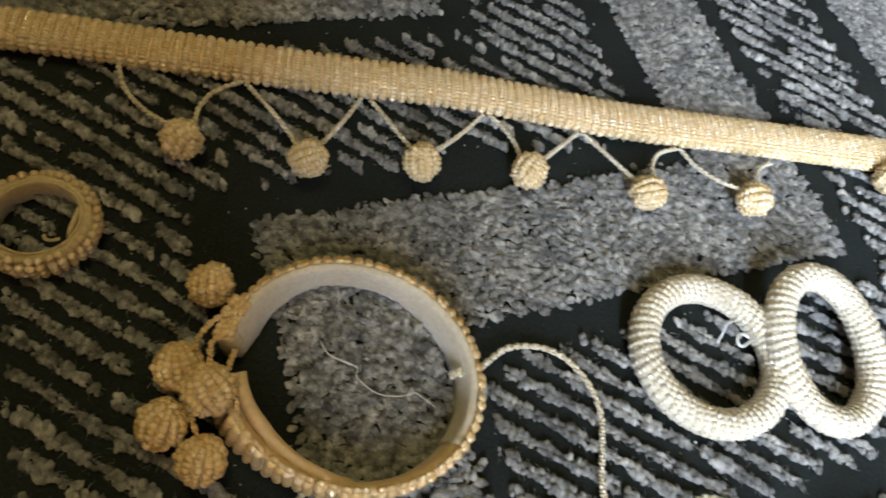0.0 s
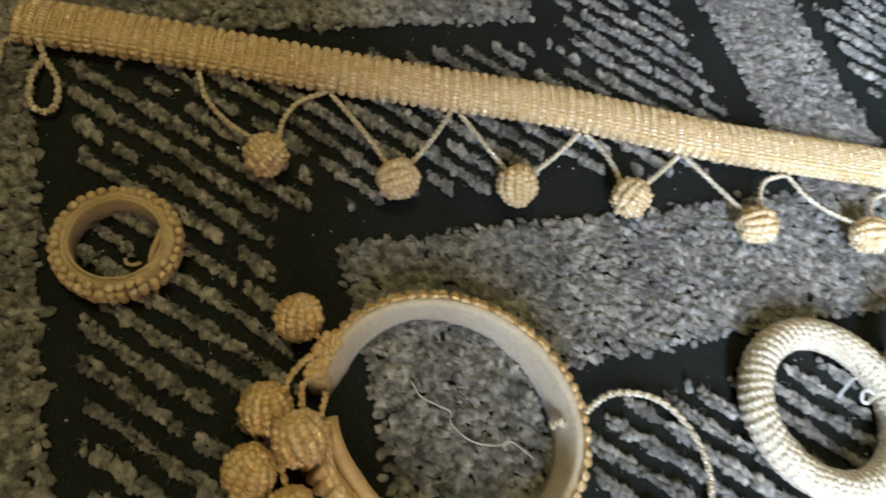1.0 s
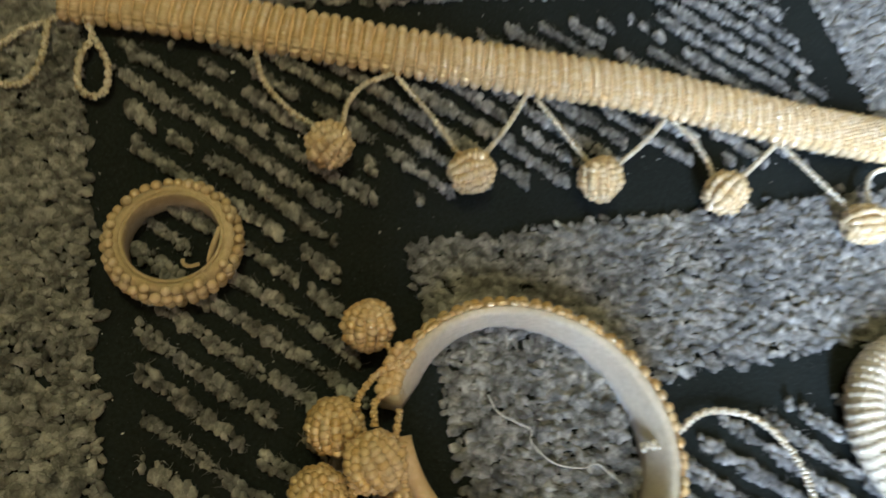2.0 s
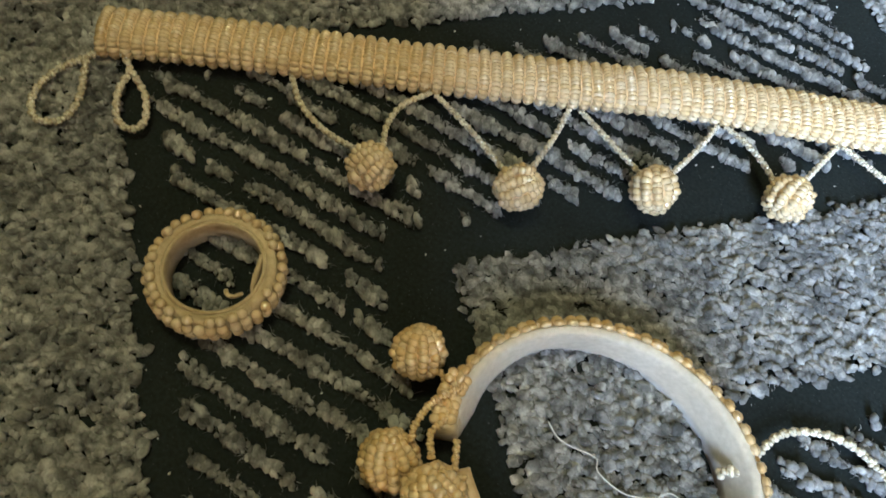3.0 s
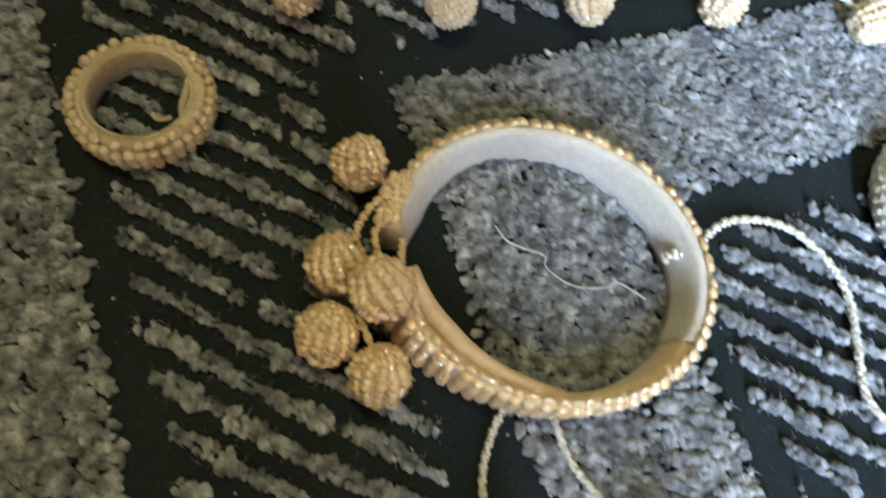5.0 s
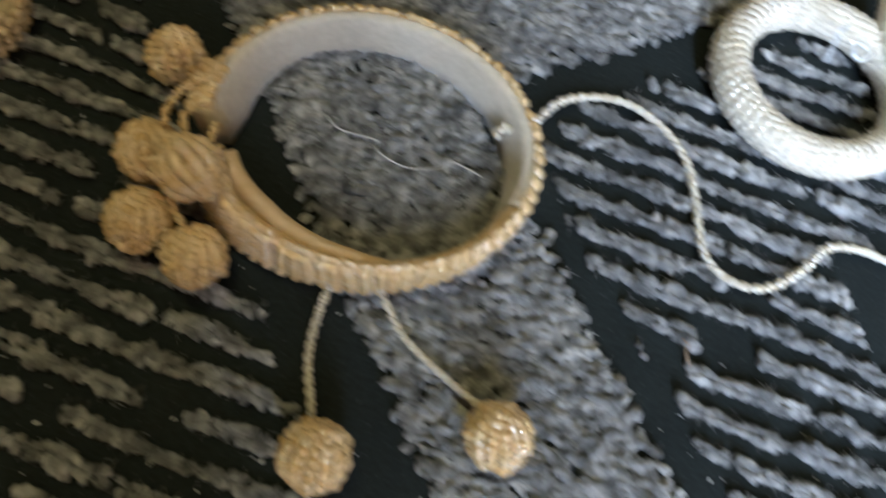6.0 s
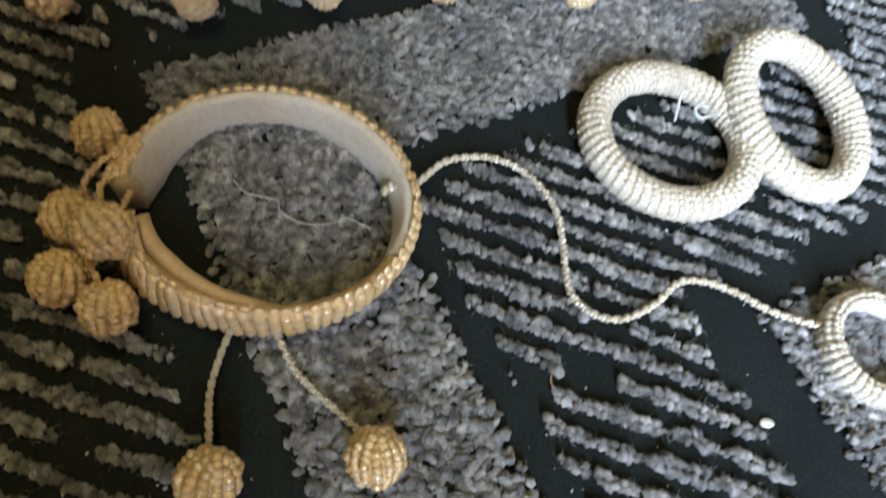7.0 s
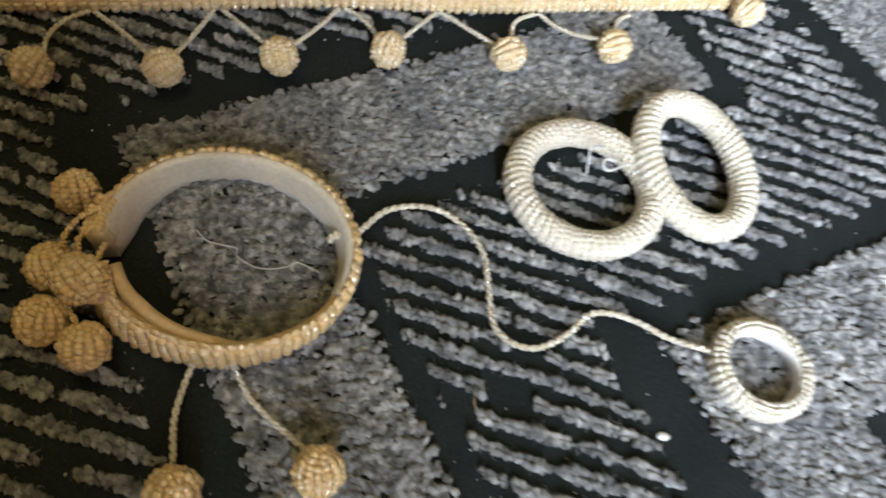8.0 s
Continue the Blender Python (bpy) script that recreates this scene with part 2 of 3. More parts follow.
def cord_mesh(points, rng, mat, radius=0.046, name="bead_cord"):
    """A two-strand twisted cord of tiny beads."""
    poses = []
    line = glide(points, radius * 1.35)
    twist = radius * 0.52
    for i, (p, way) in enumerate(line):
        a = i * 1.15
        side = way.cross(Vector((0, 0, 1)))
        side = side.normalized() if side.length > 1e-3 else Vector((1, 0, 0))
        up = side.cross(way)
        off = side * math.cos(a) * twist + up * math.sin(a) * twist
        poses.append(bead_at(p + off, way, radius, radius * 0.85, rng))
        poses.append(bead_at(p - off, way, radius, radius * 0.85, rng))
    return smooth_mesh(name, *swarm(BALL, poses), mat)


def ball_meshes(rng, r, mat, felt, ribs=13, per=11, name="beadwork"):
    """A ball sewn all over with beads in ribs from pole to pole, and its felt core."""
    poses = []
    ridge = 2.45 * r / ribs
    for i in range(ribs):
        start = rng.uniform(0.2, 0.8)
        for k in range(per):
            lat = math.pi * (k + start + rng.uniform(-0.07, 0.07)) / per
            lon = 2 * math.pi * (i + rng.uniform(-0.05, 0.05)) / ribs + 0.035 * k
            thin = math.sin(lat)
            if thin < 0.45 and i % 2:
                continue
            n = Vector((thin * math.cos(lon), thin * math.sin(lon), math.cos(lat)))
            along = Vector((math.cos(lat) * math.cos(lon), math.cos(lat) * math.sin(lon), -math.sin(lat)))
            poses.append(bead_at(n * (r - ridge + rng.uniform(-0.028, 0.03)), along, ridge * rng.uniform(0.92, 1.08), 2.5 * (r - ridge) / per, rng))
    beads = smooth_mesh(name, *swarm(BALL, poses), mat)
    core = smooth_mesh("bead_ball", *swarm(ellipsoid(20, 12), [Matrix.Diagonal((r - 0.088, r - 0.088, r - 0.088, 1))]), felt)
    return beads, core


def add_ball(parent, p, meshes, turn, label="", squash=1.0):
    axis = Vector((math.sin(turn), 0.75 * math.cos(turn), 0.65 * math.cos(turn)))
    m = shift(p, axis.to_track_quat("Z", "Y").to_matrix()) @ Matrix.Diagonal((1, 1, squash, 1))
    ball = part("bead_ball", meshes[1], parent, label, m)
    part("beadwork", meshes[0], ball, "", m, "stuff")
    return ball


def strand(parent, pts, rng, mat, name="bead_strand", label="", radius=0.046):
    return part(name, cord_mesh(pts, rng, mat, radius, name), parent, label, None, "stuff")


# ---- the room ----
def block(name, x0, x1, y0, y1, z0, z1, mat, label, parent=None):
    bm = bmesh.new()
    bmesh.ops.create_cube(bm, size=1)
    bmesh.ops.transform(bm, matrix=Matrix.Translation(((x0 + x1) / 2, (y0 + y1) / 2, (z0 + z1) / 2)) @ Matrix.Diagonal((x1 - x0, y1 - y0, z1 - z0, 1)), verts=bm.verts)
    me = bpy.data.meshes.new(name)
    bm.to_mesh(me)
    bm.free()
    me.materials.append(mat)
    ob = place(new(name, me), parent)
    if parent is None:
        tagged(ob, label, "wall", kind="structure")
    return ob


block("wall_west", WEST - 0.1, WEST, SOUTH, NORTH, -0.05, TOP, PLASTER, "unseen plain wall added round the room, ochre to bounce warm light")
block("wall_north", WEST - 0.1, EAST + 0.1, NORTH, NORTH + 0.1, -0.05, TOP, PLASTER, "unseen plain wall added round the room, ochre to bounce warm light")
block("wall_east", EAST, EAST + 0.1, SOUTH, NORTH, -0.05, TOP, PLASTER, "unseen plain wall added round the room, ochre to bounce warm light")
tagged(block("ceiling", WEST - 0.1, EAST + 0.1, SOUTH - REVEAL, NORTH + 0.1, TOP, TOP + 0.1, CEIL, "unseen plain ceiling added over the room, pale to fill the beads' shade"), category="ceiling")
# thick wall out of view: its jamb is placed to shade the rug's left
south = tagged(place(new("shade_wall_south")), "unseen thick ochre wall added to shade the left, with a deep window opening", "wall", kind="structure")
for x0, x1, z0, z1 in ((WEST - 0.1, WIN_X0, -0.05, TOP), (WIN_X1, EAST + 0.1, -0.05, TOP), (WIN_X0, WIN_X1, -0.05, WIN_Z0), (WIN_X0, WIN_X1, WIN_Z1, TOP)):
    block("wall_piece", x0, x1, SOUTH - REVEAL, SOUTH, z0, z1, PLASTER, "", south)
win = tagged(place(new("window_1")), "white painted window frame letting in daylight", "window", kind="structure")
for x0, x1, z0, z1 in ((WIN_X0, WIN_X0 + 0.03, WIN_Z0, WIN_Z1), (WIN_X1 - 0.03, WIN_X1, WIN_Z0, WIN_Z1), (WIN_X0 + 0.03, WIN_X1 - 0.03, WIN_Z0, WIN_Z0 + 0.03), (WIN_X0 + 0.03, WIN_X1 - 0.03, WIN_Z1 - 0.03, WIN_Z1)):
    block("window_frame", x0, x1, SOUTH - REVEAL + 0.04, SOUTH - REVEAL + 0.09, z0, z1, FRAME, "", win)

# cable and socket of the added fill bulb
bulb = tagged(place(new("added_fill_lamp")), "unseen bare warm bulb added below the ceiling as fill light", "lamp")
block("cable", FILL_BULB[0] - 0.004, FILL_BULB[0] + 0.004, FILL_BULB[1] - 0.004, FILL_BULB[1] + 0.004, FILL_BULB[2] + 0.13, TOP, FRAME, "", bulb)
socket_mesh = bpy.data.meshes.new("socket")
_v, _f = sweep([(Vector((FILL_BULB[0] + 0.0005 * k, FILL_BULB[1], FILL_BULB[2] + z)), Vector((0.001, 0, 1)).normalized()) for k, z in enumerate((0.07, 0.09, 0.12, 0.135))], oval(0.021, 0.021, 14))
socket_mesh.from_pydata(_v, [], _f)
socket_mesh.materials.append(FRAME)
place(new("socket", socket_mesh), bulb)

# ---- the rug ----
# Its motif repeats along (STEP_A, -STEP_B) in slanted coordinates: a runs across the falling edges, b across the rising ones.
STEP_A, STEP_B = 10.75, 11.1


def slanted(x, y):
    return x + y / 1.2, y - 0.78 * x


def in_motif(a, b, a0, w, b0, h, reach):
    """A leg down, a bar, and a leg up at the bar's far end."""
    if a0 < a < a0 + w and b < b0 + h:
        return True
    if b0 < b < b0 + h and a0 < a < a0 + reach:
        return True
    return a0 + reach - w < a < a0 + reach and b > b0


def zone(x, y):
    """2 on the solid grey figure, 1 on the striped figure, 0 on the bare black weave."""
    a, b = slanted(x, y)
    for k in range(-3, 4):
        aa, bb = a - STEP_A * k, b + STEP_B * k
        if in_motif(aa, bb, 1.4, 3.8, 5.3, 3.9, 18.5):
            return 2
        if in_motif(aa, bb, -4.65, 4.30, 10.4, 4.8, 19.2):
            return 1
    return 0


ground_mesh = bpy.data.meshes.new("ground")
G = 3.0
ground_mesh.from_pydata([(-G, -G, -0.0007), (G, -G, -0.0007), (G, G, -0.0007), (-G, G, -0.0007)], [], [(0, 1, 2, 3)])
ground_mesh.materials.append(WEAVE)
tagged(place(new("ground", ground_mesh)), "black flat-woven rug ground under the jewellery", "rug", kind="structure")


def tuft_template():
    v, f = ellipsoid(6, 4)
    tris = []
    for q in f:
        tris += [q] if len(q) == 3 else [(q[0], q[1], q[2]), (q[0], q[2], q[3])]
    return np.array(v, float), np.array(tris)


def near_view(x, y):
    """The stretch of rug round the jewellery that gets its pile."""
    if y < -3.2 or y < 0.30 * x - 4.0 or y < -1.35 * x - 13.5:
        return False
    return y < 0.70 * x + 19.5 and x < 17.0 - 0.12 * (y - 12.0) and y < 26.0


# yarn rows sink slightly along x
ROW_START, ROW_GAP, ROW_FALL = 1.60, 0.52, -0.085


def raw_mesh(name, v, f, mat):
    """A mesh from arrays of plan-unit corners and triangles."""
    me = bpy.data.meshes.new(name)
    me.vertices.add(len(v))
    me.vertices.foreach_set("co", (v * U).astype(np.float32).ravel())
    me.loops.add(len(f) * 3)
    me.loops.foreach_set("vertex_index", f.astype(np.int32).ravel())
    me.polygons.add(len(f))
    me.polygons.foreach_set("loop_start", np.arange(0, len(f) * 3, 3, dtype=np.int32))
    me.polygons.foreach_set("use_smooth", np.ones(len(f), dtype=bool))
    me.update(calc_edges=True)
    me.materials.append(mat)
    return me


def flakes(name, rng, centres, sizes, turns, mat, rough=0.20):
    """Many small uneven tufts in one mesh."""
    tv, tf = tuft_template()
    c, s, r = np.array(centres), np.array(sizes), np.array(turns)
    n = len(c)
    v = tv[None] * (1.0 + rng.normal(0, rough, (n, len(tv), 1))) * s[:, None]
    for axis, (i, j) in ((0, (1, 2)), (1, (2, 0)), (2, (0, 1))):
        co, si = np.cos(r[:, axis])[:, None], np.sin(r[:, axis])[:, None]
        p, q = v[..., i] * co - v[..., j] * si, v[..., i] * si + v[..., j] * co
        v[..., i], v[..., j] = p, q
    v += c[:, None]
    f = (tf[None] + (np.arange(n) * len(tv))[:, None, None]).reshape(-1, 3)
    return raw_mesh(name, v.reshape(-1, 3), f, mat)


def chenille(name, kind_of_zone, label):
    """All tufts of one figure of the rug, in rows along x. Returns some tuft places for stray fibres."""
    rng = np.random.default_rng(7 + kind_of_zone)
    centres, sizes, turns = [], [], []
    gap, pitch = (ROW_GAP, 0.070) if kind_of_zone == 1 else (0.096, 0.074)
    for m in range(-80, 330):
        v = ROW_START + gap * m
        if v < -4 or v > 28:
            continue
        x = -16.0 + rng.uniform(0, pitch)
        while x < 19.0:
            x += pitch * rng.uniform(0.75, 1.25)
            y = v + ROW_FALL * x
            if not near_view(x, y) or zone(x + rng.normal(0, 0.09), y + rng.normal(0, 0.06)) != kind_of_zone:
                continue
            if kind_of_zone == 1:
                sag = noise.noise(Vector((x * 0.8, y * 3.1, 4.0))) + 0.5 * noise.noise(Vector((x * 2.6, y * 3.1, 9.0)))
                if sag < -0.38:
                    continue
                fat = 1.0 + 0.75 * noise.noise(Vector((x * 2.3, y * 5.0, 1.0)))
                yy = y + 0.035 * math.sin(1.7 * x + m)
                lean = 0.45 + 0.3 * noise.noise(Vector((x * 1.5, y * 2.0, 7.0)))
                for k in (-0.55, 0.55):
                    off = k * 0.102 * fat + rng.normal(0, 0.02)
                    centres.append((x - off * lean + rng.normal(0, 0.014), yy + off, 0.025 * fat + 0.03 * sag + rng.normal(0, 0.012)))
                    g = rng.uniform(0.6, 1.4)
                    sizes.append((0.054 * g, 0.080 * g * fat, 0.070 * g * fat))
                    turns.append((rng.normal(-0.4 * k, 0.3), rng.normal(0, 0.3), rng.normal(lean, 0.35)))
            else:
                lift = 0.03 * noise.noise(Vector((x * 3.0, y * 3.0, 2.0)))
                if noise.noise(Vector((x * 4.5, y * 5.5, 12.0))) + rng.normal(0, 0.12) < -0.34:
                    continue
                g = rng.uniform(0.7, 1.3) * (1.35 if rng.uniform() < 0.12 else 1.0)
                centres.append((x, y + rng.normal(0, 0.03), lift + rng.normal(0.0, 0.02)))
                sizes.append((0.092 * g * rng.uniform(0.7, 1.5), 0.074 * g * rng.uniform(0.7, 1.3), 0.046 * g))
                turns.append((rng.normal(0.2, 0.45), rng.normal(0, 0.45), rng.normal(0.5, 0.9)))
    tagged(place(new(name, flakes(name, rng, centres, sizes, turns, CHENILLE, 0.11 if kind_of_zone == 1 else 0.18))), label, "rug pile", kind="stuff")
    return centres


tufts = chenille("solid_pile", 2, "mottled grey chenille pile in broad solid bands of the rug")
tufts = tufts[::3] + chenille("striped_pile", 1, "grey chenille yarn rows woven as stripes into the black rug")


def fuzz(count):
    """Fine curled fibres standing out of the pile."""
    rng = np.random.default_rng(21)
    verts, faces = [], []
    for i in rng.integers(0, len(tufts), count):
        p = np.array(tufts[i]) + rng.normal(0, 0.04, 3)
        p[2] = abs(p[2]) + 0.02
        a, length = rng.uniform(0, 6.28), rng.uniform(0.05, 0.17)
        way = np.array([math.cos(a), math.sin(a), rng.uniform(-0.1, 0.6)])
        curl = rng.normal(0, 0.9)
        n = len(verts)
        for k in range(4):
            w = 0.0066 * (1 - 0.28 * k)
            for q in range(3):
                t = 2.1 * q
                verts.append(p + np.array([math.cos(t) * w, math.sin(t) * w, math.sin(t + 1) * w]))
            p = p + way * length / 3
            c, s = math.cos(curl * 0.5), math.sin(curl * 0.5)
            way = np.array([way[0] * c - way[1] * s, way[0] * s + way[1] * c, way[2] - 0.25])
        for k in range(3):
            for q in range(3):
                a0, a1, b0, b1 = n + k * 3 + q, n + k * 3 + (q + 1) % 3, n + k * 3 + 3 + q, n + k * 3 + 3 + (q + 1) % 3
                faces += [(a0, a1, b1), (a0, b1, b0)]
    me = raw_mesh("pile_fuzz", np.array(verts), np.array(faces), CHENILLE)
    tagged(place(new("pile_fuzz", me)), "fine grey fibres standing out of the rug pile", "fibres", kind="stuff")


fuzz(60000)


def lint(count):
    """Dust and white specks caught on the black weave."""
    rng = np.random.default_rng(33)
    c, s, r = [], [], []
    while len(c) < count:
        x, y = rng.uniform(-13, 15), rng.uniform(-2, 20)
        if near_view(x, y) and zone(x, y) < 2:
            g = rng.uniform(0.006, 0.016) * (2.0 if rng.uniform() < 0.08 else 1.0)
            c.append((x, y, -0.045))
            s.append((g * rng.uniform(1, 2.2), g, g * 0.7))
            r.append((0, 0, rng.uniform(0, 3)))
    tagged(place(new("lint", flakes("lint", rng, c, s, r, THREAD))), "pale specks of lint caught on the black weave", "lint", kind="stuff")


lint(420)

# ---- necklace ----
rnd = random.Random(5)
NECK = [(-11.75, 7.40, 0.25), (-9.7, 8.3, 0.25), (-5.64, 9.92, 0.25), (-3.5, 10.83, 0.25), (-1.37, 11.75, 0.25), (0.3, 12.32, 0.25), (2.8, 13.18, 0.25), (5.85, 14.45, 0.25), (9.1, 15.8, 0.25), (10.15, 16.22, 0.25)]
necklace = thing("bead_necklace", (-0.8, 12.0, 0), "cream seed-bead choker band with dangling bead balls on the rug", "necklace")
NW, NH = 0.468, 0.19
band_line = glide(NECK, 0.224)
band = part("band", smooth_mesh("band", *sweep(band_line, oval(NW - 0.005, NH + 0.02, 18, 0.0, 0.8)), PEACH), necklace, "peach felt band under the beads")


def across_row(rng, w, h, count=16, span=(-28, 208), radius=0.110):
    """One row of beads over a band that runs along x; the row lies across it."""
    poses, way_round = [], []
    for i in range(161):
        a = radians(span[0] + (span[1] - span[0]) * i / 160)
        c, s = math.cos(a), math.sin(a)
        way_round.append(Vector((0, w * math.copysign(abs(c) ** 0.8, c), h * math.copysign(abs(s) ** 0.8, s))))
    line = glide(way_round[::4], sum((b - a).length for a, b in zip(way_round, way_round[1:])) / count)
    half = (line[1][0] - line[0][0]).length * 0.82
    for p, way in line:
        poses.append(bead_at(p + Vector((rng.uniform(-0.006, 0.006), 0, 0)), way, radius, half, rng))
    return poses


band_beads = []
for i, (p, way) in enumerate(band_line):
    turn = Matrix((way, Vector((-way.y, way.x, 0)), Vector((0, 0, 1)))).transposed().to_4x4()
    m = Matrix.Translation(p + Vector((0, 0, rnd.uniform(-0.012, 0.012)))) @ turn @ pose(0, 0, 0, 0, 0, rnd.uniform(-1.5, 1.5))
    band_beads += carried(m, across_row(rnd, NW, NH))
band_beads.sort(key=lambda m: abs(m.translation.x + 6.5))
sewn(band, band_beads, CREAM)
DROPS = [  # ball, where its two strands leave the band, and how far each strand sags outward
    ((-5.95, 7.05), (-8.36, 8.35), -0.28, (-5.84, 9.28), -0.30),
    ((-3.47, 7.94), (-5.70, 9.28), 0.05, (-3.29, 10.30), 0.05),
    ((-1.25, 9.13), (-3.05, 10.38), 0.0, (-0.50, 11.45), 0.05),
    ((1.07, 10.21), (-0.32, 11.52), 0.12, (1.86, 12.22), 0.0),
    ((3.91, 11.12), (2.00, 12.28), 0.0, (4.38, 13.16), -0.32),
    ((6.54, 12.38), (4.50, 13.22), -0.22, (6.97, 14.14), -0.22),
]
balls = [ball_meshes(rnd, 0.455, CREAM, PEACH, ribs, per) for ribs, per in ((11, 12), (12, 12), (11, 11))]
for i, ((bx, by), p0, s0, p1, s1) in enumerate(DROPS):
    add_ball(necklace, (bx, by, 0.47), balls[i % 3], (0.5, 0.9, -0.4, 0.3, 1.1, 1.2)[i])
    for (sx, sy), sag in ((p0, s0), (p1, s1)):
        a, b = Vector((sx, sy, 0.16)), Vector((bx, by, 0.50))
        b = b + (a - b).normalized() * 0.44
        side = Vector((a.y - b.y, b.x - a.x, 0)).normalized()
        strand(necklace, [a, a.lerp(b, 0.35) + side * sag * 0.9, a.lerp(b, 0.7) + side * sag * 0.8, b], rnd, SILVERY)
add_ball(necklace, (10.25, 15.22, 0.47), balls[1], 0.8)
strand(necklace, [(10.2, 16.1, 0.2), (10.35, 15.8, 0.22), (10.28, 15.62, 0.4)], rnd, SILVERY)
LOOPS = [
    [(-11.53, 7.28, 0.2), (-11.75, 6.80, 0.14), (-12.02, 6.29, 0.14), (-12.02, 5.65, 0.14), (-11.66, 5.25, 0.14), (-11.25, 5.42, 0.14), (-11.28, 5.95, 0.15), (-11.70, 6.72, 0.2)],
    [(-11.25, 7.15, 0.2), (-10.92, 6.92, 0.15), (-10.80, 6.42, 0.15), (-10.45, 5.92, 0.14), (-10.10, 5.85, 0.14), (-10.02, 6.12, 0.14), (-10.33, 6.57, 0.15), (-10.80, 6.86, 0.2)],
]
for pts in LOOPS:
    strand(necklace, pts, rnd, SILVERY, "clasp_loop", "", 0.054)

# ---- hand chain: bracelet, cord and finger ring ----
hand = thing("hand_chain", (-0.55, 4.05, 0), "golden bead bracelet corded to a finger ring, open on the rug", "bracelet")
BX, BY, BH = -0.55, 4.03, 0.82


def bracelet_point(deg, out=0.0):
    a = radians(deg)
    return Vector((BX + (2.38 + out) * math.cos(a), BY + (2.07 + out) * math.sin(a), 0))


def leaned(v):
    """The band is no true cylinder: its lower rim swings in or out along the way round."""
    x, y, z = v
    a = math.degrees(math.atan2(y - BY, x - BX))
    k = 0.17 * max(0.0, math.cos(radians(a - 5))) + 0.24 * max(0.0, 1 - abs((a % 360) - 178) / 45) - 0.22 * max(0.0, 1 - abs(a + 135) / 40)
    d = Vector((x - BX, y - BY, 0)).normalized() * k * (1 - z / BH)
    return (x - d.x, y - d.y, z)


def leaned_mesh(shape):
    return [leaned(v) for v in shape[0]], shape[1]


ANG = [192 - (192 + 148) * i / 120 for i in range(121)]
brac_line = glide([bracelet_point(a) for a in ANG], 0.12)
core = part("bracelet", smooth_mesh("bracelet", *leaned_mesh(sweep(brac_line, [(-0.10, 0.0), (0.06, 0.0), (0.13, 0.05), (0.145, BH * 0.5), (0.12, BH - 0.10), (0.08, BH - 0.06), (0.0, BH - 0.03), (-0.06, BH - 0.02), (-0.10, BH - 0.05), (-0.10, BH - 0.10), (-0.08, BH - 0.12)])), PEACH), hand, "peach felt band sewn with rows of beads")
LINE = [(-0.025, 0.01), (0.025, 0.01), (0.03, BH * 0.3), (0.02, BH * 0.65), (0.015, BH - 0.05), (-0.02, BH - 0.005), (-0.09, BH + 0.012), (-0.13, BH - 0.0), (-0.09, BH - 0.07), (-0.03, BH - 0.12)]
part("lining", smooth_mesh("lining", *leaned_mesh(sweep(glide([bracelet_point(a, -0.137) for a in ANG[:74]], 0.12), LINE)), LINING), core, "off-white cloth lining inside the bracelet")

# folded cloth closes the beaded end of the band
END = [(-0.17, 0.0), (0.15, 0.0), (0.165, BH * 0.5), (0.15, BH - 0.03), (0.10, BH + 0.01), (-0.10, BH + 0.01), (-0.16, BH - 0.03), (-0.18, BH * 0.5)]
part("end_fold", smooth_mesh("end_fold", *leaned_mesh(sweep(glide([bracelet_point(a) for a in (195.5, 195, 193, 191, 189)], 0.05), END))
     , BUFF), core, "buff cloth folded over the band's end")

# the bare felt end of the band: a rounded tongue that curls in from the rim
tab_line = glide([bracelet_point(-70 - 8 * i, -0.07 - 0.19 * min(1.0, i / 6)) for i in range(11)], 0.05)
tab_verts, tab_faces = sweep(tab_line, [(-0.14, 0.30), (0.08, 0.28), (0.13, 0.55), (0.11, 0.78), (0.0, 0.815), (-0.11, 0.76), (-0.15, 0.55)])
for i in range(len(tab_line)):
    left = (len(tab_line) - 1 - i) / 9.0
    grow = math.sqrt(max(0.04, 1 - (1 - left) ** 2)) if left < 1 else min(1.0, 0.3 + i / 14)
    for k in range(7):
        x, y, z = tab_verts[i * 7 + k]
        tab_verts[i * 7 + k] = (x, y, 0.56 + (z - 0.56) * grow)
part("end_tab", smooth_mesh("end_tab", tab_verts, tab_faces, PEACH), core, "rounded bare felt end of the band")


def upright_row(rng, height, top=1, radius=0.107, over=0.055, sunk=0.02):
    """A ridge of merged beads up the outer face (+y) of a band, and beads over its rim."""
    poses, n = [], max(3, round((height - 0.02) / 0.105))
    half = 0.5 * (height - 0.02) / n
    for i in range(n):
        z = half * (2 * i + 1)
        poses.append(bead_at(Vector((rng.uniform(-0.01, 0.01), 0.02 * math.sin(math.pi * i / (n - 1)) - sunk, z)), (0, 0, 1), radius, half * 1.6, rng))
    for k in range(top):
        poses.append(bead_at(Vector((0, -sunk - over - 0.10 * k, height + 0.012 - 0.02 * k)), (0, 1, 0.3), radius * 0.92, 0.056, rng))
    return poses


brac_beads = []
for p, way in glide([bracelet_point(a, 0.10) for a in ANG], 0.20):
    out = Vector((-way.y, way.x, 0))
    turn = Matrix((Vector((out.y, -out.x, 0)), out, Vector((0, 0, 1)))).transposed().to_4x4()
    brac_beads += carried(Matrix.Translation(p + Vector((0, 0, rnd.uniform(-0.02, 0.02)))) @ turn @ pose(0, 0, 0, 0, rnd.uniform(-4, 4), 0), upright_row(rnd, BH))
